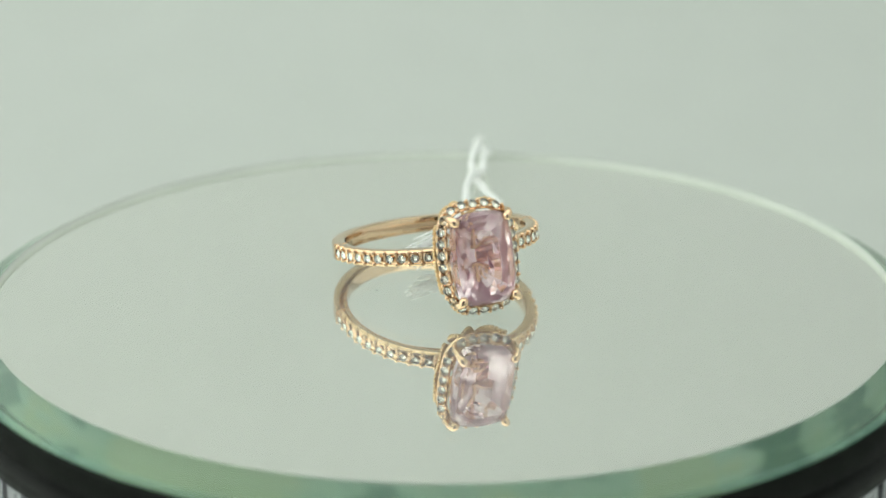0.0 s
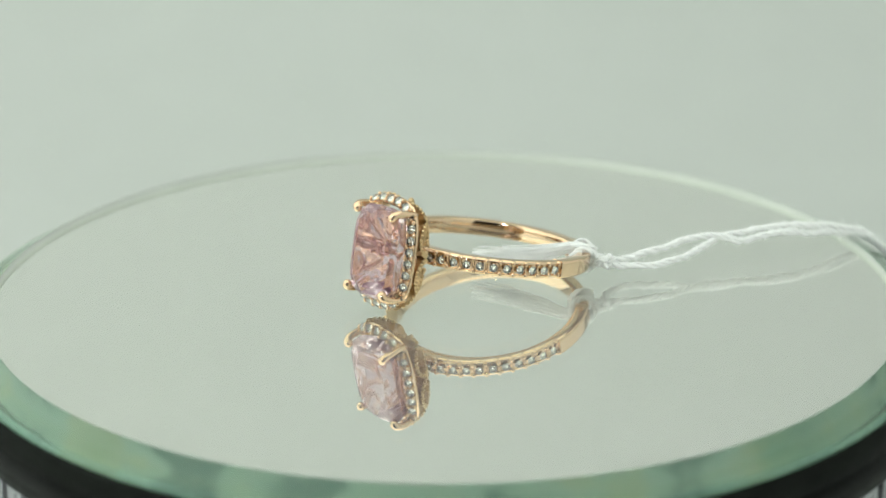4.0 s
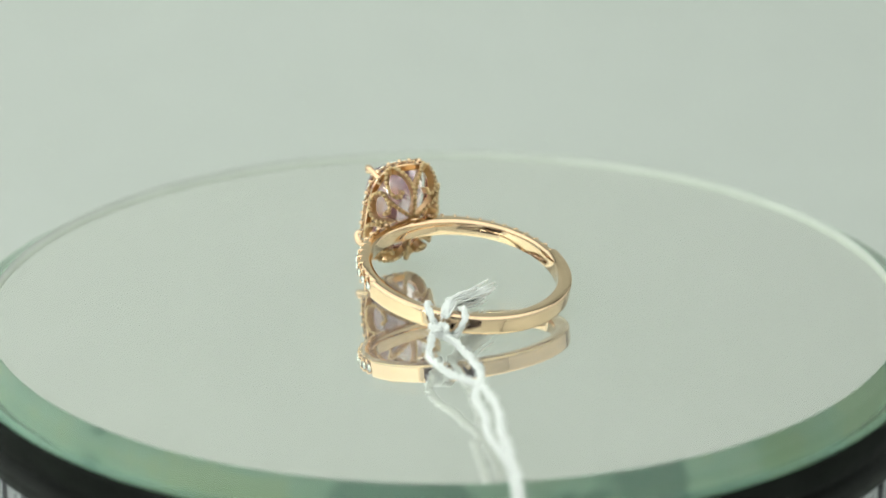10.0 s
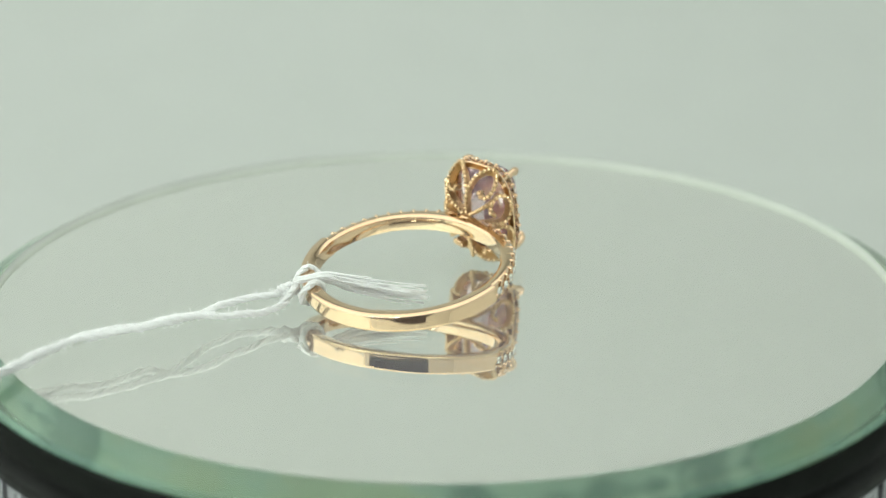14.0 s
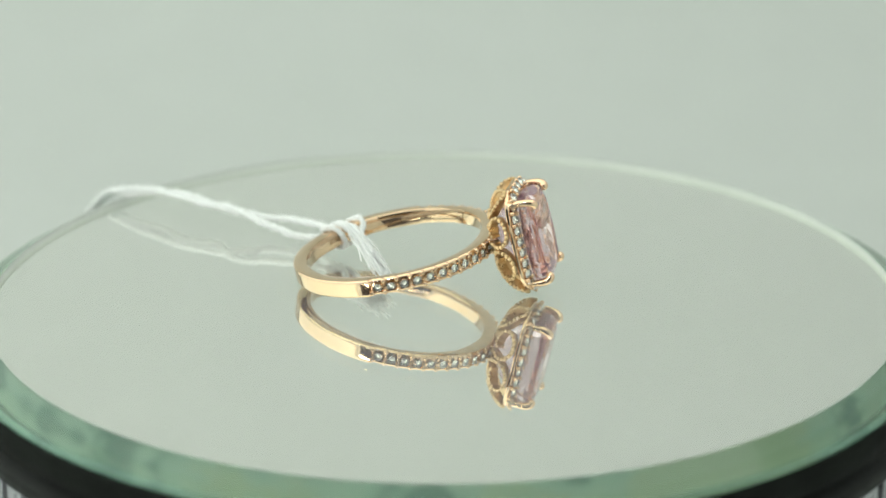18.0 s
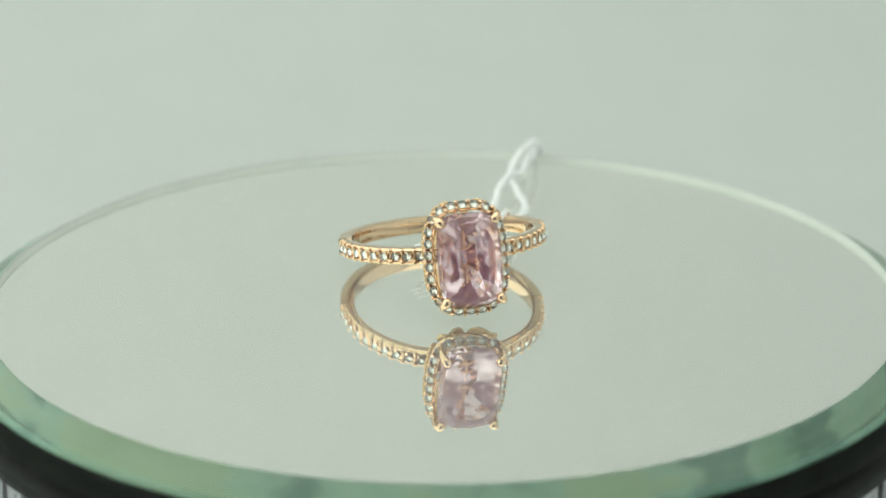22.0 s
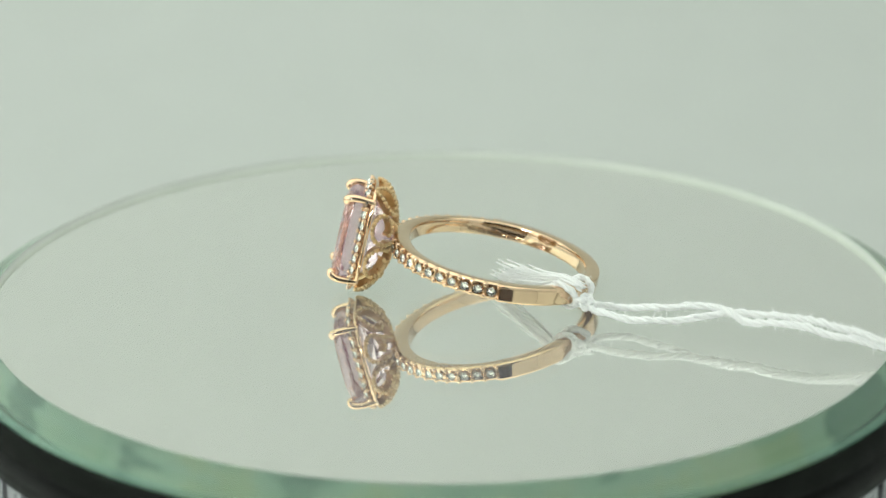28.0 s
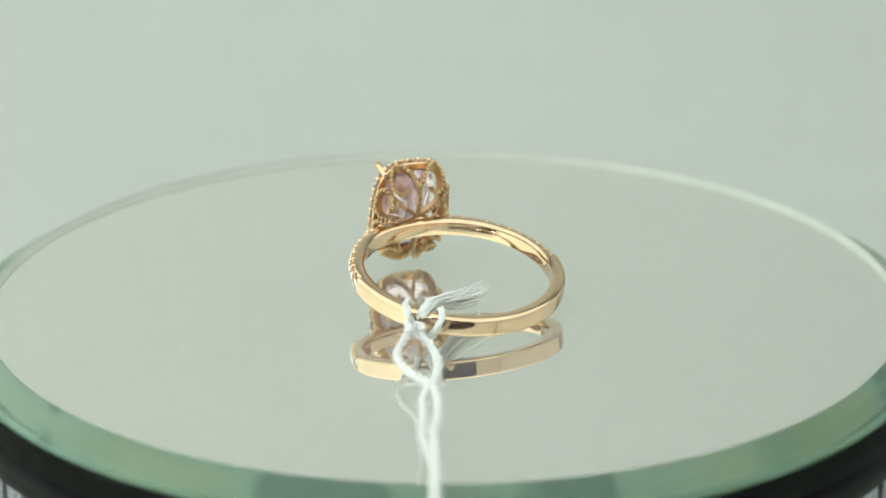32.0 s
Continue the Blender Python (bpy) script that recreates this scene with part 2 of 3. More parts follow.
def led_strip():
    """A gently curved row of small lamps at the tent's opening."""
    root = new("led_lamp")
    tagged(root, "curved row of small white lamps at the tent's opening", "lamp")
    way = [Vector((-0.252 + 0.175 * k / 26, -0.288, 0.132 + 0.026 * (k / 26) ** 2.6)) for k in range(27)]
    bm = bmesh.new()
    tube(bm, [p + Vector((0, -0.006, 0)) for p in way], 0.0060, 8)
    part("holder", bm, BASE_BLACK, root)
    bm = bmesh.new()
    ball(bm, (0, 0, 0), 0.0030, 10, 6, (1, 0.6, 1.5))
    lamp = to_mesh(bm, "led", LED)
    for p in way:
        piece("led", lamp, root, Matrix.Translation(p))


led_strip()

# ---------------------------------------------------------------- turntable
R_FLAT, R_EDGE, THICK = 41.5 * MM, 44.45 * MM, 2.3 * MM


def turntable():
    root = new("turntable")
    tagged(root, "round green-edged mirror on a black rubber plate", "turntable")
    bm = bmesh.new()
    flat, back = R_FLAT - 0.02 * MM, -0.56 * MM
    # lower half of the side wall carries the painted bright line
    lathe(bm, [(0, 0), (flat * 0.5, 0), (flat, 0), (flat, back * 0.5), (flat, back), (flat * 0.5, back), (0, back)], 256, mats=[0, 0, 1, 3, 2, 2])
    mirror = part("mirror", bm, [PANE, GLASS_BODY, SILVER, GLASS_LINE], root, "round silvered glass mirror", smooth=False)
    bm = bmesh.new()
    lathe(bm, [(R_FLAT, 0), (44.12 * MM, -1.42 * MM), (R_EDGE, -1.80 * MM), (R_EDGE, -THICK), (R_FLAT, -THICK)], 256, closed=True, mats=[0, 2, 2, 1, 3])
    part("bevel", bm, [CUT_GLASS, SILVER, ARRIS, GLASS_DEEP], mirror, "green bevelled glass edge", smooth=False)
    bm = bmesh.new()
    lathe(bm, [(0, -2.4 * MM), (44.5 * MM, -2.4 * MM), (44.52 * MM, -1.95 * MM), (44.7 * MM, -1.9 * MM), (44.85 * MM, -2.15 * MM),
               (44.85 * MM, -4.4 * MM), (44.4 * MM, -4.7 * MM), (0, -4.7 * MM)], 200)
    part("plate", bm, RUBBER, root, "black rubber-edged plate")
    return root


def turntable_base():
    root = new("pedestal")
    tagged(root, "black plastic stand with a silver ribbed skirt", "stand")
    bm = bmesh.new()
    lathe(bm, [(0, -4.9 * MM), (43.4 * MM, -4.9 * MM), (43.6 * MM, -5.7 * MM), (44.6 * MM, -5.9 * MM), (44.8 * MM, -6.2 * MM), (44.7 * MM, -7.3 * MM), (43.6 * MM, -7.4 * MM), (43.4 * MM, FLOOR_Z + 0.004),
               (45.5 * MM, FLOOR_Z + 0.003), (45.5 * MM, FLOOR_Z + 0.001), (0, FLOOR_Z + 0.001)], 200)
    part("housing", bm, BASE_BLACK, root)
    bm = bmesh.new()
    h = 0.0336
    bmesh.ops.create_cube(bm, size=1, matrix=Matrix.Diagonal((0.8 * MM, 2.7 * MM, h, 1)))
    bmesh.ops.bevel(bm, geom=bm.edges[:], offset=0.15 * MM, segments=1, affect="EDGES")
    me = to_mesh(bm, "rib", CHROME, False)
    for i in range(72):
        a = 2 * math.pi * (i + 0.4) / 72
        piece("rib", me, root, Matrix.Rotation(a, 4, "Z") @ Matrix.Translation((44.0 * MM, 0, -7.42 * MM - h / 2)))
    return root


def specks(root):
    """Grains of dust on the mirror."""
    for x, y, r in ((-6.3, 0.7, 0.07), (-26.0, -4.6, 0.055), (11.8, 17.5, 0.05), (-14.0, -22.0, 0.04), (22.0, -9.0, 0.04)):
        bm = bmesh.new()
        ball(bm, (0, 0, 0), r * MM, 8, 5, (1.3, 0.9, 0.5))
        part("dust_speck", bm, DARK, root, "dark grain of dust", m=Matrix.Translation(V(x, y, r * 0.4)))


TABLE = turntable()
specks(TABLE)
turntable_base()

# ---------------------------------------------------------------- the ring
# Its own space, in millimetres: x across, -y towards the head, z along the finger.
RING_REST = pose(0.684 * MM, 4.537 * MM, 2.97 * MM, 0, 0, 0) @ pose(0, 0, 0, -10.73) @ pose(0, 0, 0, 0, -1.75, 0)
HALO_Y = -12.35     # front of the halo plate
HEAD_SEAT = Matrix.Translation((0, -9.5 * MM, 0)) @ Matrix.Rotation(radians(-2.3), 4, "X") @ Matrix.Rotation(radians(-0.8), 4, "Y") @ Matrix.Rotation(radians(-0.8), 4, "Z") @ Matrix.Translation((0.10 * MM, 9.375 * MM, 0.02 * MM))


def outline(a, hx, hz, e=3.2):
    """A cushion outline: a point on a superellipse at angle a."""
    c, s = math.cos(a), math.sin(a)
    r = (abs(c / hx) ** e + abs(s / hz) ** e) ** (-1 / e)
    return r * c, r * s


def even_outline(n, hx, hz, e=3.2, start=0.0):
    """n points at even steps along a cushion outline, with their outward normals."""
    m = 720
    pts = [outline(2 * math.pi * i / m, hx, hz, e) for i in range(m + 1)]
    acc = [0.0]
    for p, q in zip(pts, pts[1:]):
        acc.append(acc[-1] + math.hypot(q[0] - p[0], q[1] - p[1]))
    out = []
    for k in range(n):
        d = acc[-1] * ((k + start) / n % 1.0)
        i = min(m - 1, int(np.searchsorted(acc, d, side="right")) - 1)
        p, q = pts[i], pts[i + 1]
        t = (d - acc[i]) / (acc[i + 1] - acc[i])
        dx, dz = q[0] - p[0], q[1] - p[1]
        ln = math.hypot(dx, dz)
        out.append((p[0] + dx * t, p[1] + dz * t, dz / ln, -dx / ln))
    return out


def brilliant(r, crown=0.16, depth=0.36, n=8):
    """A small round cut stone, table up along +z."""
    bm = bmesh.new()
    def ring(rad, z, off):
        return [bm.verts.new((rad * r * math.cos(2 * math.pi * (i + off) / n), rad * r * math.sin(2 * math.pi * (i + off) / n), z * r)) for i in range(n)]
    t, c, g, p = ring(0.56, 2 * crown, 0.5), ring(0.8, 1.2 * crown, 0.0), ring(1.0, 0.0, 0.5), ring(0.55, -0.9 * depth, 0.0)
    tip = bm.verts.new((0, 0, -2 * depth * r))
    bm.faces.new(t)
    for a, b, o in ((t, c, 0), (c, g, 1), (g, p, 0)):
        for i in range(n):
            j = (i + 1) % n
            if o == 0:
                made = (bm.faces.new((a[i], b[i], b[j])), bm.faces.new((a[i], b[j], a[j])))
            else:
                made = (bm.faces.new((a[i], b[i], a[j])), bm.faces.new((a[j], b[i], b[j])))
            for f in made:
                f.material_index = 1 if a is g else 0
    for i in range(n):
        bm.faces.new((p[i], p[(i + 1) % n], tip)).material_index = 1
    return bm


def band_shape(a):
    """Inner radius, outer radius and half width of the band at a degrees from the head."""
    ri = 8.45 - 0.55 * math.exp(-(a / 45) ** 2)
    if a < 91.5:
        return ri, 9.47, 0.76
    return ri, 9.78, 0.80


def band(root):
    bm = bmesh.new()
    angles = sorted(set([round(i * 1.5, 2) for i in range(240)] + [91.4, 91.6, 268.4, 268.6, 92.4, 267.6]))
    rings = []
    for d in angles:
        a = d if d <= 180 else 360 - d
        ri, ro, w = band_shape(a)
        b = 0.22 if 9 < a < 91.5 else 0.16
        low = ro if a > 91.5 or a < 9 else 9.34
        k = 0.03 if a > 91.5 else 0.0
        side = low - k * 0.42 ** 2
        sec = [(ri + 0.22, -w), (ro - b, -w), (ro - b * 0.3 - 0.03, -w + b * 0.3), (ro - k * (w - b) ** 2, -w + b), (ro - k * 0.25, -0.50), (side, -0.42), (low - k * 0.044, -0.21), (low, 0), (low - k * 0.044, 0.21), (side, 0.42),
               (ro - k * 0.25, 0.50), (ro - k * (w - b) ** 2, w - b), (ro - b * 0.3 - 0.03, w - b * 0.3), (ro - b, w), (ri + 0.22, w),
               (ri + 0.06, w - 0.1), (ri, w - 0.3), (ri - 0.02, 0), (ri, -w + 0.3), (ri + 0.06, -w + 0.1)]
        t = radians(d - 90)
        rings.append([bm.verts.new(V(r * math.cos(t), r * math.sin(t), z)) for r, z in sec])
    for p, q in zip(rings, rings[1:] + rings[:1]):
        n = len(p)
        for k in range(n):
            bm.faces.new((p[k], q[k], q[(k + 1) % n], p[(k + 1) % n]))
    ob = part("band", bm, GOLD, root, "polished rose-gold band")
    for poly in ob.data.polygons:
        poly.use_smooth = True
    ob.data.set_sharp_from_angle(angle=radians(38))
    return ob


def shank_stones(root):
    """Eleven small stones on each shoulder, with the cut prongs between them."""
    stone = to_mesh(brilliant(0.41 * MM, depth=0.27), "shoulder_diamond", [DIAMOND, FACET], False)
    bm = bmesh.new()
    tube(bm, [V(-0.60, 0, -0.06), V(-0.3, 0, -0.10), V(0.3, 0, -0.10), V(0.60, 0, -0.06)], 0.13 * MM, 8)
    for w in (-0.55, 0.55):
        tube(bm, [V(w, 0, -0.45), V(w * 0.99, 0, -0.1), V(w * 0.94, 0, 0.02)], lambda s: (0.24 - 0.03 * s * s) * MM, 8)
        ball(bm, V(w * 0.93, 0, 0.03), 0.235 * MM, 10, 6, (1.1, 1, 0.8))
    bead = to_mesh(bm, "prong", GOLD_ROSE)
    step = 7.25
    for side in (-1, 1):
        for i in range(12):
            a = 90.9 - step * i
            t = radians(-90 + side * a)
            turn = Matrix.Rotation(t, 4, "Z") @ Matrix.Rotation(math.pi / 2, 4, "Y")
            piece("prong", bead, root, Matrix.Translation(V(9.48 * math.cos(t), 9.48 * math.sin(t), 0)) @ turn)
            if i < 11:
                t = radians(-90 + side * (a - step / 2))
                turn = Matrix.Rotation(t, 4, "Z") @ Matrix.Rotation(math.pi / 2, 4, "Y")
                piece("diamond", stone, root, Matrix.Translation(V(9.66 * math.cos(t), 9.66 * math.sin(t), 0)) @ turn)


HX, HZ = 3.28, 4.66     # halo's centre line, half sizes


def halo(root):
    """The plate round the gemstone with its row of stones."""
    bm = bmesh.new()
    n = 120
    prof = [(-0.46, HALO_Y - 0.06), (-0.40, HALO_Y - 0.08), (-0.30, HALO_Y + 0.16), (0.10, HALO_Y + 0.28), (0.20, HALO_Y + 0.34), (0.27, HALO_Y + 0.42), (0.31, HALO_Y + 0.50), (0.33, HALO_Y + 0.62),
            (0.27, HALO_Y + 0.72), (-0.30, HALO_Y + 0.74), (-0.46, HALO_Y + 0.6)]
    rows = []
    for x, z, nx, nz in even_outline(n, HX, HZ):
        rows.append([bm.verts.new(V(x + nx * o, y, z + nz * o)) for o, y in prof])
    for p, q in zip(rows, rows[1:] + rows[:1]):
        for k in range(len(prof)):
            bm.faces.new((p[k], q[k], q[(k + 1) % len(prof)], p[(k + 1) % len(prof)]))
    plate = part("halo", bm, GOLD_ROSE, root, "rose-gold halo plate", m=HEAD_SEAT @ Matrix.Translation(V(-0.10, 0, 0.03)))
    plate.data.set_sharp_from_angle(angle=radians(40))
    stone = to_mesh(brilliant(0.42 * MM, depth=0.30), "halo_diamond", [DIAMOND, FACET], False)
    bm = bmesh.new()
    ball(bm, V(0, 0, 0), 0.19 * MM, 10, 7, (1, 1, 1.1))
    tube(bm, [V(0, 0, -0.25), V(0, 0, 0)], 0.18 * MM, 8)
    bead = to_mesh(bm, "halo_bead", GOLD_ROSE)
    for start, kind in ((0.5, "diamond"), (0.0, "bead")):
        for x, z, nx, nz in even_outline(26, HX, HZ, start=start):
            d = Vector((nx * 0.55, -0.835, nz * 0.55))
            turn = d.to_track_quat("Z", "Y").to_matrix().to_4x4()
            if kind == "diamond":
                piece("diamond", stone, plate, Matrix.Translation(V(x + nx * 0.07, HALO_Y, z + nz * 0.07) + d * 0.12 * MM) @ turn)
                continue
            for o in (-0.27, 0.30):
                piece("bead", bead, plate, Matrix.Translation(V(x + nx * o, HALO_Y + 0.5 * o, z + nz * o) + d * 0.13 * MM) @ turn)
    return plate


def gem_ring(sx, sz, e):
    """Sixteen points of a step-cut outline: long sides split at their middle, cut corners, short ends."""
    hx, hz = 2.86 * sx, 4.15 * sz
    out = []
    for fx, fz in ((1, 0), (1, 0.42), (1, 0.80), (0.72, 1), (0.30, 1)):
        a = math.atan2(fz * hz, fx * hx)
        out.append(outline(a, hx, hz, e))
    pts = [*out, *[(-x, z) for x, z in reversed(out[1:])], (-out[0][0], 0.0)]
    return pts + [(x, -z) for x, z in reversed(pts[1:-1])]


def gemstone(root):
    """The cushion-cut stone: table, brilliant crown, girdle, a pavilion in long steps."""
    bm = bmesh.new()
    rnd = random.Random(5)
    # crown, in even steps round the outline
    n = 18
    crown = [(0.74, 0.79, -14.26, 0.5, 3.4), (0.90, 0.925, -14.02, 0.0, 3.8), (1.0, 1.0, -13.52, 0.5, 4.2)]
    rings = []
    for sx, sz, y, off, e in crown:
        rings.append([bm.verts.new(V(x, y, z)) for x, z, _, _ in even_outline(n, 2.86 * sx, 4.15 * sz, e, off)])
    bm.faces.new(rings[0])
    for (a, b), (la, lb) in zip(zip(rings, rings[1:]), zip(crown, crown[1:])):
        for i in range(n):
            j = (i + 1) % n
            if la[3] > lb[3]:
                bm.faces.new((a[i], b[i], b[j]))
                bm.faces.new((a[i], b[j], a[j]))
            else:
                bm.faces.new((a[i], b[i], a[j]))
                bm.faces.new((a[j], b[i], b[j]))
    # pavilion in long steps
    steps = [(1.0, 1.0, -13.36, 4.2), (0.965, 0.975, -12.65, 4.2), (0.84, 0.90, -11.95, 4.0), (0.67, 0.80, -11.30, 3.8), (0.49, 0.70, -10.72, 3.6), (0.31, 0.60, -10.2, 3.4), (0.14, 0.51, -9.78, 3.0)]
    low = []
    for k, (sx, sz, y, e) in enumerate(steps):
        shake = 0.0 if k == 0 else 0.025
        low.append([bm.verts.new(V(x + rnd.gauss(0, shake), y + rnd.gauss(0, shake), z + rnd.gauss(0, shake))) for x, z in gem_ring(sx, sz, e)])
    m = len(low[0])
    for a, b in zip(low, low[1:]):
        for i in range(m):
            j = (i + 1) % m
            bm.faces.new((a[i], b[i], b[j]))
            bm.faces.new((a[i], b[j], a[j]))
    keel = [bm.verts.new(V(0, -9.45, z)) for z in (-1.6, 1.6)]
    last = low[-1]
    for i in range(m):
        j = (i + 1) % m
        bm.faces.new((last[i], last[j], keel[0 if last[i].co.z + last[j].co.z < 0 else 1]))
    for i in (0, m // 2):
        bm.faces.new((last[i], keel[0], keel[1]))
    # girdle between the two
    top = rings[-1]
    t_ang = [math.atan2(v.co.z / 4.15, v.co.x / 2.86) % (2 * math.pi) for v in top]
    b_ang = [math.atan2(v.co.z / 4.15, v.co.x / 2.86) % (2 * math.pi) for v in low[0]]
    top = [v for _, v in sorted(zip(t_ang, top), key=lambda q: q[0])]
    bot = [v for _, v in sorted(zip(b_ang, low[0]), key=lambda q: q[0])]
    t_ang, b_ang = sorted(t_ang), sorted(b_ang)
    i = j = 0
    while i < len(top) or j < len(bot):
        ta = t_ang[i + 1] if i + 1 < len(top) else t_ang[0] + 2 * math.pi if i < len(top) else 99
        ba = b_ang[j + 1] if j + 1 < len(bot) else b_ang[0] + 2 * math.pi if j < len(bot) else 99
        t0, b0 = top[i % len(top)], bot[j % len(bot)]
        if ta < ba:
            bm.faces.new((t0, top[(i + 1) % len(top)], b0))
            i += 1
        else:
            bm.faces.new((t0, bot[(j + 1) % len(bot)], b0))
            j += 1
    return part("gemstone", bm, PINK, root, "cushion-cut pale pink gemstone", smooth=False, m=HEAD_SEAT)


def claws(root):
    """Four long claws that rise past the halo and fold over the gemstone's corners."""
    for sx in (-1, 1):
        for sz in (-1, 1):
            bm = bmesh.new()
            d = Vector((sx * 0.62, 0, sz * 0.78))
            c = Vector((sx * 2.63, 0, sz * 3.77))
            path = smooth_path([c + Vector((0, -11.6, 0)), c + d * 0.14 + Vector((0, -12.7, 0)), c + d * 0.12 + Vector((0, -13.5, 0)),
                                c - d * 0.02 + Vector((0, -13.90, 0)), c - d * 0.18 + Vector((0, -14.09, 0)), c - d * 0.36 + Vector((0, -14.12, 0))], 5)
            tube(bm, [p * MM for p in path], lambda s: (0.31 + 0.10 * s) * MM, 12)
            ball(bm, path[-1] * MM, 0.415 * MM, 14, 10)
            part("claw", bm, GOLD_ROSE, root, "polished rose-gold claw", m=HEAD_SEAT)


def dome(phi, s):
    """A point of the basket behind the halo. phi: radians round it; s: 0 at the halo, 1 at the band."""
    a = s * math.pi / 2
    k = math.cos(a)
    x, z = outline(phi, 1.0 + (3.62 - 1.0) * k, 0.6 + (5.06 - 0.6) * k, 2.8)
    return Vector((x, HALO_Y + 0.72 + 2.4 * math.sin(a), z))


def on_dome(phi0, s0, a, b):
    """The dome's coordinates a mm round and b mm towards the halo from (phi0, s0)."""
    r = (dome(phi0 + 0.01, s0) - dome(phi0 - 0.01, s0)).length / 0.02
    m = (dome(phi0, s0 + 0.01) - dome(phi0, s0 - 0.01)).length / 0.02
    return phi0 + a / max(r, 0.3), min(1.02, max(-0.02, s0 - b / m))


def plan(x, z):
    """The dome's coordinates of the point over (x, z) mm in the halo's plane."""
    lo, hi = 0.0, 1.0
    for _ in range(24):
        k = (lo + hi) / 2
        if (abs(x) / (1.0 + 2.62 * k)) ** 2.8 + (abs(z) / (0.6 + 4.46 * k)) ** 2.8 > 1:
            lo = k
        else:
            hi = k
    return math.atan2(z, x), math.acos(min(1.0, hi)) * 2 / math.pi


def ribbon(bm, coords, width=0.27, deep=0.65, bead=0.225, gap=0.42):
    """A cast gold ribbon on edge along the dome, with a row of beads on its outer edge. Sizes in mm."""
    pts = [dome(*c) for c in coords]
    nor = []
    for f, t in coords:
        u, v = dome(f + 0.01, t) - dome(f - 0.01, t), dome(f, t + 0.01) - dome(f, t - 0.01)
        w = u.cross(v).normalized()
        if w.dot(dome(f, t) - Vector((0, HALO_Y - 0.5, 0))) < 0:
            w = -w
        nor.append(w)
    rows, n = [], len(pts)
    for i, p in enumerate(pts):
        t = (pts[min(n - 1, i + 1)] - pts[max(0, i - 1)]).normalized()
        w = nor[i]
        side = t.cross(w).normalized() * width / 2
        rows.append([bm.verts.new(q * MM) for q in (p + side, p - side, p - side * 0.8 - w * deep, p + side * 0.8 - w * deep)])
    for a, b in zip(rows, rows[1:]):
        for k in range(4):
            bm.faces.new((a[k], b[k], b[(k + 1) % 4], a[(k + 1) % 4]))
    bm.faces.new(rows[0])
    bm.faces.new(rows[-1])
    for f in bm.faces:
        f.smooth = False
    d = gap
    for i in range(1, n):
        p, q = pts[i - 1], pts[i]
        seg = (q - p).length
        while d <= seg:
            ball(bm, (p.lerp(q, d / seg) + nor[i] * 0.05) * MM, bead * MM, 7, 5)
            d += gap
        d -= seg


def curl(phi, s0, r0, r1, start, sweep, sign, upright, foot=None):
    """A spiral on the dome. upright: its first angle is counted from the way towards the halo, else from the way towards the band."""
    out = []
    for i in range(49):
        k = i / 48
        a, rad = radians(start + sweep * k), r0 + (r1 - r0) * k ** 3.2
        u, b = (rad * math.cos(a), rad * math.sin(a)) if upright else (rad * math.sin(a), -rad * math.cos(a))
        out.append(on_dome(phi, s0, sign * u, b))
    if foot:
        f, t = out[0]
        out = [(foot[0] + (f - foot[0]) * k / 8, foot[1] + (t - foot[1]) * k / 8) for k in range(8)] + out
    return out


def basket(root):
    """Filigree scrolls of beaded gold between the halo and the band."""
    def add(name, coords, label=""):
        bm = bmesh.new()
        ribbon(bm, coords)
        part(name, bm, GOLD_CAST, root, label, m=HEAD_SEAT @ Matrix.Translation(V(-0.10, 0, 0)), smooth=False)
    for side in (0, 1):
        def at(deg):
            return radians(deg if side == 0 else 180 - deg)
        sg = 1 if side == 0 else -1
        for up in (1, -1):
            add("filigree_scroll", curl(at(26 * up), 0.40, 1.40, 0.5, -55, -335, sg * up, False, (at(4 * up), 1.0)), "beaded gold wire scroll")
            top = [(0.06, 3.2), (0.5, 4.25), (1.25, 4.86), (2.1, 4.68), (2.52, 3.95), (2.35, 3.15), (1.8, 2.8), (1.35, 3.0), (1.3, 3.4)]
            add("filigree_scroll", [plan(sg * x, up * z) for x, _, z in smooth_path([(x, 0, z) for x, z in top], 6)], "beaded gold wire scroll")
            add("filigree_stem", [plan(sg * (0.12 + 2.55 * k / 16), up * (0.72 + 1.78 * k / 16)) for k in range(17)], "beaded gold wire stem")
    for deg in (90, 270):
        add("filigree_stem", [plan(0.0, (0.66 + 2.7 * k / 16) * (1 if deg == 90 else -1)) for k in range(17)], "beaded gold wire stem")
    bm = bmesh.new()
    ball(bm, V(0, -9.05, 0), 1.0 * MM, 20, 12, (1.5, 0.6, 0.85))
    part("saddle", bm, GOLD, root, "rose-gold saddle that joins basket and band")


def hallmark(root):
    """The stamp inside the band: marks too small to read."""
    for i, a in enumerate((146, 147.3, 148.9, 150.2, 152.4, 154.0)):
        bm = bmesh.new()
        bmesh.ops.create_cube(bm, size=1, matrix=Matrix.Diagonal((0.02 * MM, 0.13 * MM, (0.5 if i % 2 else 0.38) * MM, 1)))
        t = radians(-90 + a)
        part("stamp", bm, MARK, root, m=Matrix.Translation(V(8.43 * math.cos(t), 8.43 * math.sin(t), 0)) @ Matrix.Rotation(t, 4, "Z"))


def ring():
    root = new("ring")
    tagged(root, "rose-gold halo ring with a pink cushion-cut gemstone", "ring")
    band(root)
    shank_stones(root)
    halo(root)
    gemstone(root)
    claws(root)
    basket(root)
    hallmark(root)
    return root


RING = ring()


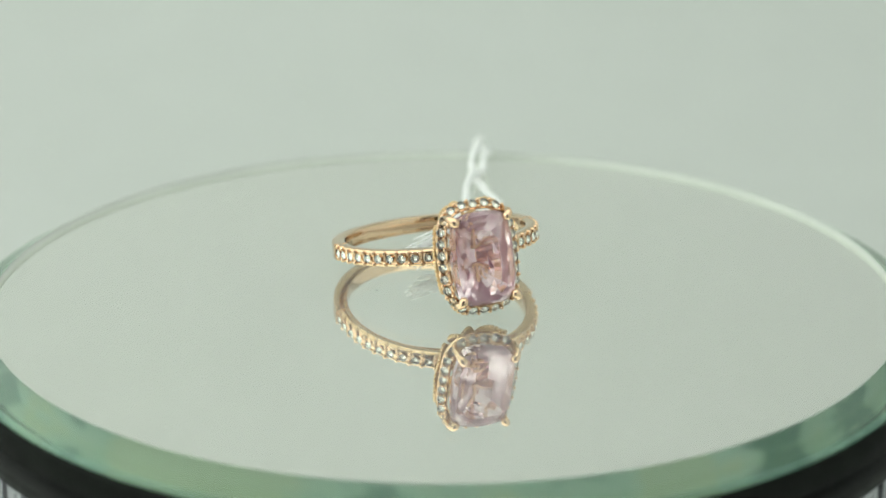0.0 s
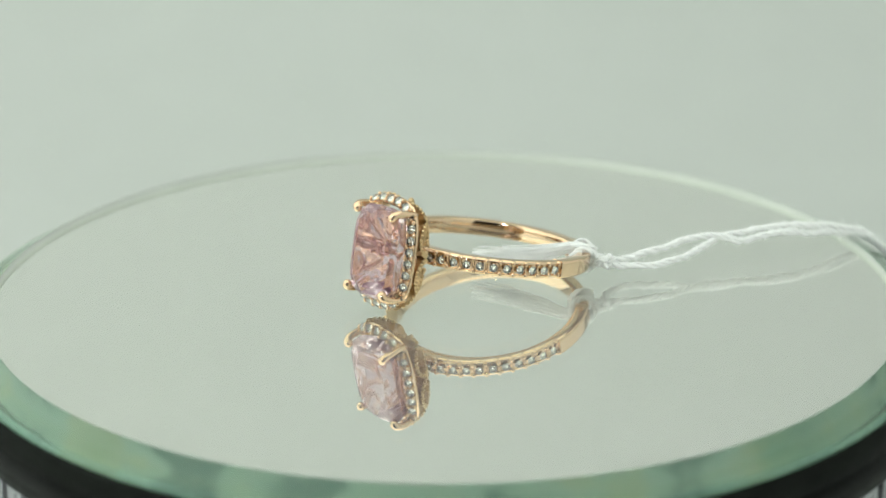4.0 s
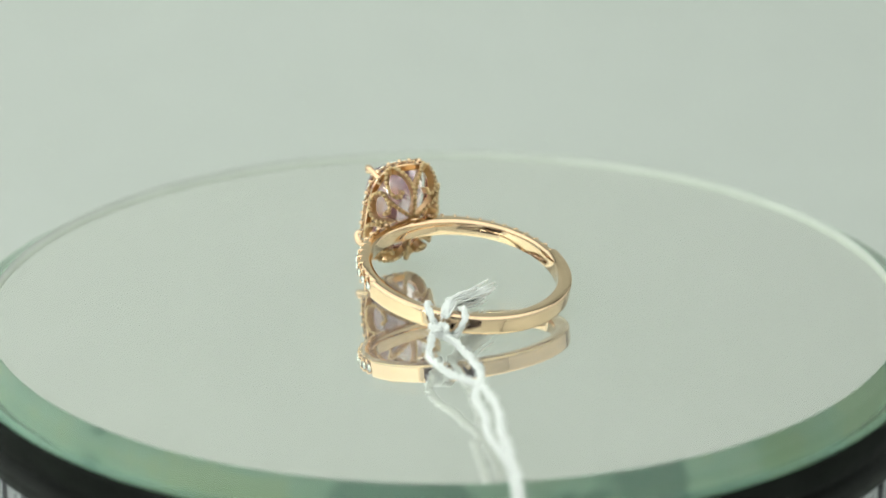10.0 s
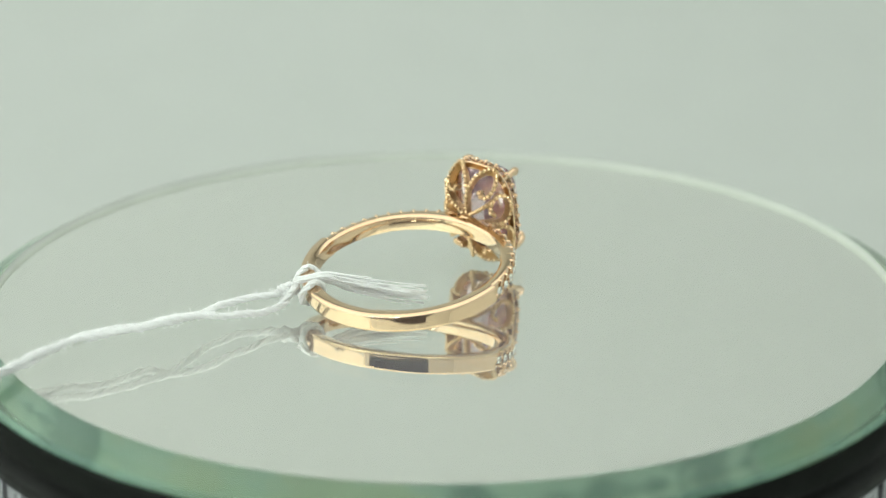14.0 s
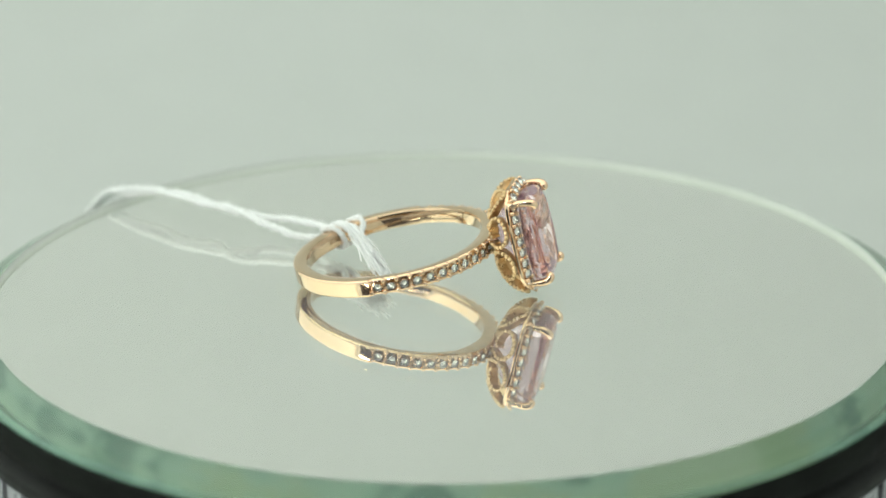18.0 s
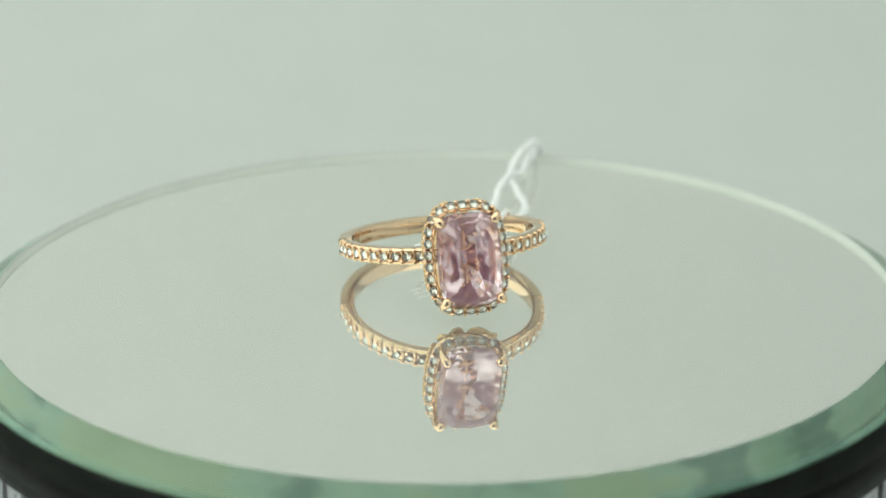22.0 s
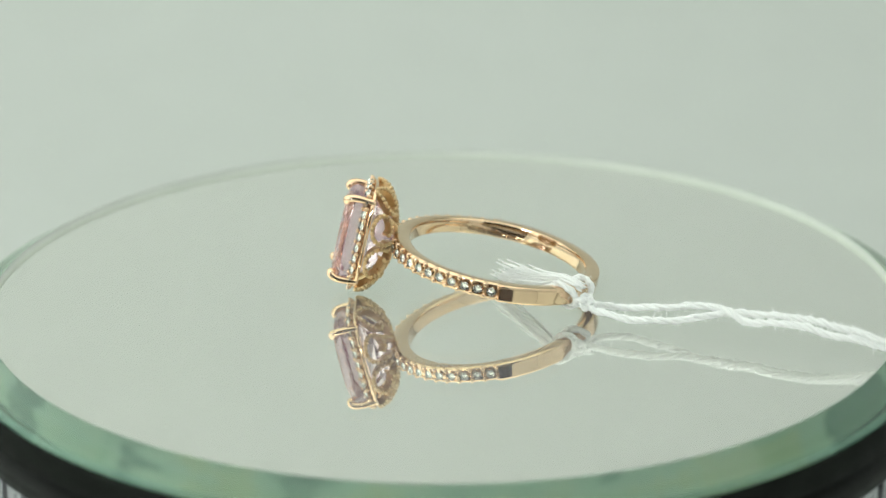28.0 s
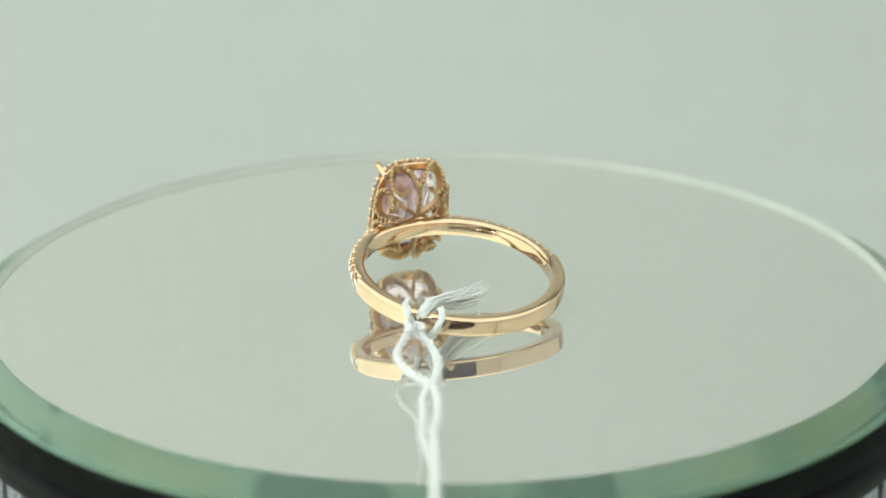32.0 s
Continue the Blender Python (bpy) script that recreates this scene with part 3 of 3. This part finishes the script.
# ---------------------------------------------------------------- the thread
def ply(bm, path, radius, plies=3, pitch=1.6, phase=0.0, fuzz=0):
    """A twisted thread along a path, all in metres."""
    n = len(path)
    for q in range(plies):
        pts, run = [], 0.0
        ref = None
        for i, p in enumerate(path):
            t = (path[min(n - 1, i + 1)] - path[max(0, i - 1)]).normalized()
            if ref is None:
                ref = t.orthogonal()
            ref = (ref - t * ref.dot(t)).normalized()
            if i:
                run += (p - path[i - 1]).length
            a = 2 * math.pi * (run / (pitch * MM) + q / plies) + phase
            loose = 0.42 + 0.20 * math.sin(run / (2.9 * MM) + 2.1 * q + phase) + 0.12 * math.sin(run / (0.8 * MM) + 1.3 * q)
            pts.append(p + (ref * math.cos(a) + t.cross(ref) * math.sin(a)) * radius * loose)
        tube(bm, pts, lambda k, q=q: radius * (0.55 + 0.08 * math.sin(k * 90 + q * 2)), 6)
    for _ in range(fuzz):
        i = random.randrange(n)
        d = Vector((random.gauss(0, 1), random.gauss(0, 1), random.gauss(0, 1))).normalized()
        e = Vector((random.gauss(0, 1), random.gauss(0, 1), random.gauss(0, 1))).normalized()
        L = random.uniform(0.12, 0.55) * MM
        p = path[i]
        tube(bm, [p + d * radius * 0.6, p + d * (radius + L * 0.4), p + d * (radius + L * 0.6) + e * L * 0.5], 0.02 * MM, 3)


def thread():
    root = new("tag_thread")
    tagged(root, "looped white cotton tag thread knotted round the band", "thread")

    def strand(name, keys, r=0.36, steps=14, fuzz=900, phase=0.0):
        bm = bmesh.new()
        ply(bm, smooth_path([V(*k) for k in keys], steps), r * MM, 3, 3.1, phase, fuzz)
        return part(name, bm, COTTON, root)

    strand("strand", [(8.2, 12.6, 1.7), (9.3, 13.4, 1.3), (11.3, 16.6, 1.1), (11.5, 21.0, 1.2), (11.4, 25.0, 1.8), (13.1, 29.9, 2.1), (14.8, 33.1, 2.0), (15.7, 35.5, 1.7),
                      (16.9, 38.6, 0.9), (17.5, 40.3, -0.2), (18.0, 41.5, -1.5), (18.4, 42.6, -3.6), (18.7, 43.3, -7.0), (18.8, 43.6, -14.0)])
    strand("strand", [(7.9, 12.7, 1.4), (7.5, 15.3, 0.8), (8.7, 19.3, 1.3), (10.8, 23.8, 2.1), (13.0, 26.4, 1.6), (14.3, 29.8, 1.9), (15.8, 33.2, 1.5), (16.3, 36.5, 0.9),
                      (17.4, 39.3, 0.2), (18.2, 41.0, -1.2), (18.7, 42.2, -3.5), (19.2, 43.1, -7.5), (19.4, 43.5, -14.0)], phase=1.0)
    rnd = random.Random(11)
    upper = smooth_path([V(*k) for k in [(7.3, 12.2, 2.6), (5.9, 10.7, 3.0), (4.3, 9.3, 2.6), (1.6, 7.4, 2.0), (-2.4, 5.1, 1.5)]], 5)
    lower = smooth_path([V(*k) for k in [(6.9, 11.9, 2.7), (5.4, 10.0, 2.4), (3.6, 8.4, 1.5), (1.2, 6.6, 0.9), (-2.2, 4.4, 0.5)]], 5)
    bm = bmesh.new()
    for a, b in ((upper, lower), (lower, upper)):
        for _ in range(64):
            w, reach = rnd.uniform(0, 0.30), rnd.uniform(0.62, 1.0)
            o = Vector((rnd.gauss(0, 1), rnd.gauss(0, 1), rnd.gauss(0, 0.8))) * 0.17 * MM
            wave, turn = rnd.uniform(0, 6.28), Vector((rnd.gauss(0, 1), rnd.gauss(0, 1), rnd.gauss(0, 1))) * 0.06 * MM
            pace = rnd.uniform(0.5, 1.1)
            n = int(len(a) * reach)
            pts = [p.lerp(q, w) + o * (0.8 + 1.5 * (i / n) ** 2) + turn * math.sin(wave + i * pace) for i, (p, q) in enumerate(zip(a[:n], b[:n]))]
            tube(bm, pts, lambda k: (0.10 - 0.045 * k) * MM, 5)
    tagged(part("frayed_end", bm, COTTON, root), "untwisted cotton fibres, frayed at the end", kind="stuff")

    def wrap(beta, lean):
        """A turn of thread round the band, beta degrees round it."""
        b = radians(beta)
        c = Vector((0.684 + 9.12 * math.cos(b), 4.537 + 9.12 * math.sin(b), 2.97 - 9.12 * math.sin(b) * 0.186 + 9.12 * math.cos(b) * 0.03))
        out, along = Vector((math.cos(b), math.sin(b), 0)), Vector((-math.sin(b), math.cos(b), 0))
        keys = []
        for i in range(17):
            a = 2 * math.pi * i / 16
            keys.append(tuple(c + out * 1.06 * math.cos(a) + Vector((0, 0, 1.14 * math.sin(a))) + along * (0.3 * math.cos(a) + lean * math.sin(a))))
        strand("wrap", keys, 0.33, 4, 20)

    wrap(42, -0.55)
    wrap(55.5, 0.6)
    bm = bmesh.new()
    knot = []
    for i in range(60):
        a = 2 * math.pi * i / 60
        knot.append(V(8.2, 12.5, 1.6) + Vector((math.sin(a) + 2 * math.sin(2 * a), math.cos(a) - 2 * math.cos(2 * a), -1.3 * math.sin(3 * a))) * 0.26 * MM)
    ply(bm, knot, 0.32 * MM, 3, 1.5, 0, 20)
    part("knot", bm, COTTON, root)
    return root


THREAD = thread()


# ---------------------------------------------------------------- movement
def motions():
    """Everything on the turntable goes round with it."""
    for ob, rest in ((TABLE, Matrix.Identity(4)), (RING, RING_REST), (THREAD, Matrix.Identity(4))):
        walk(ob, [(t, pose(0, 0, 0, 0, 0, table_angle(t)) @ rest) for t in TURN_TIMES])


motions()
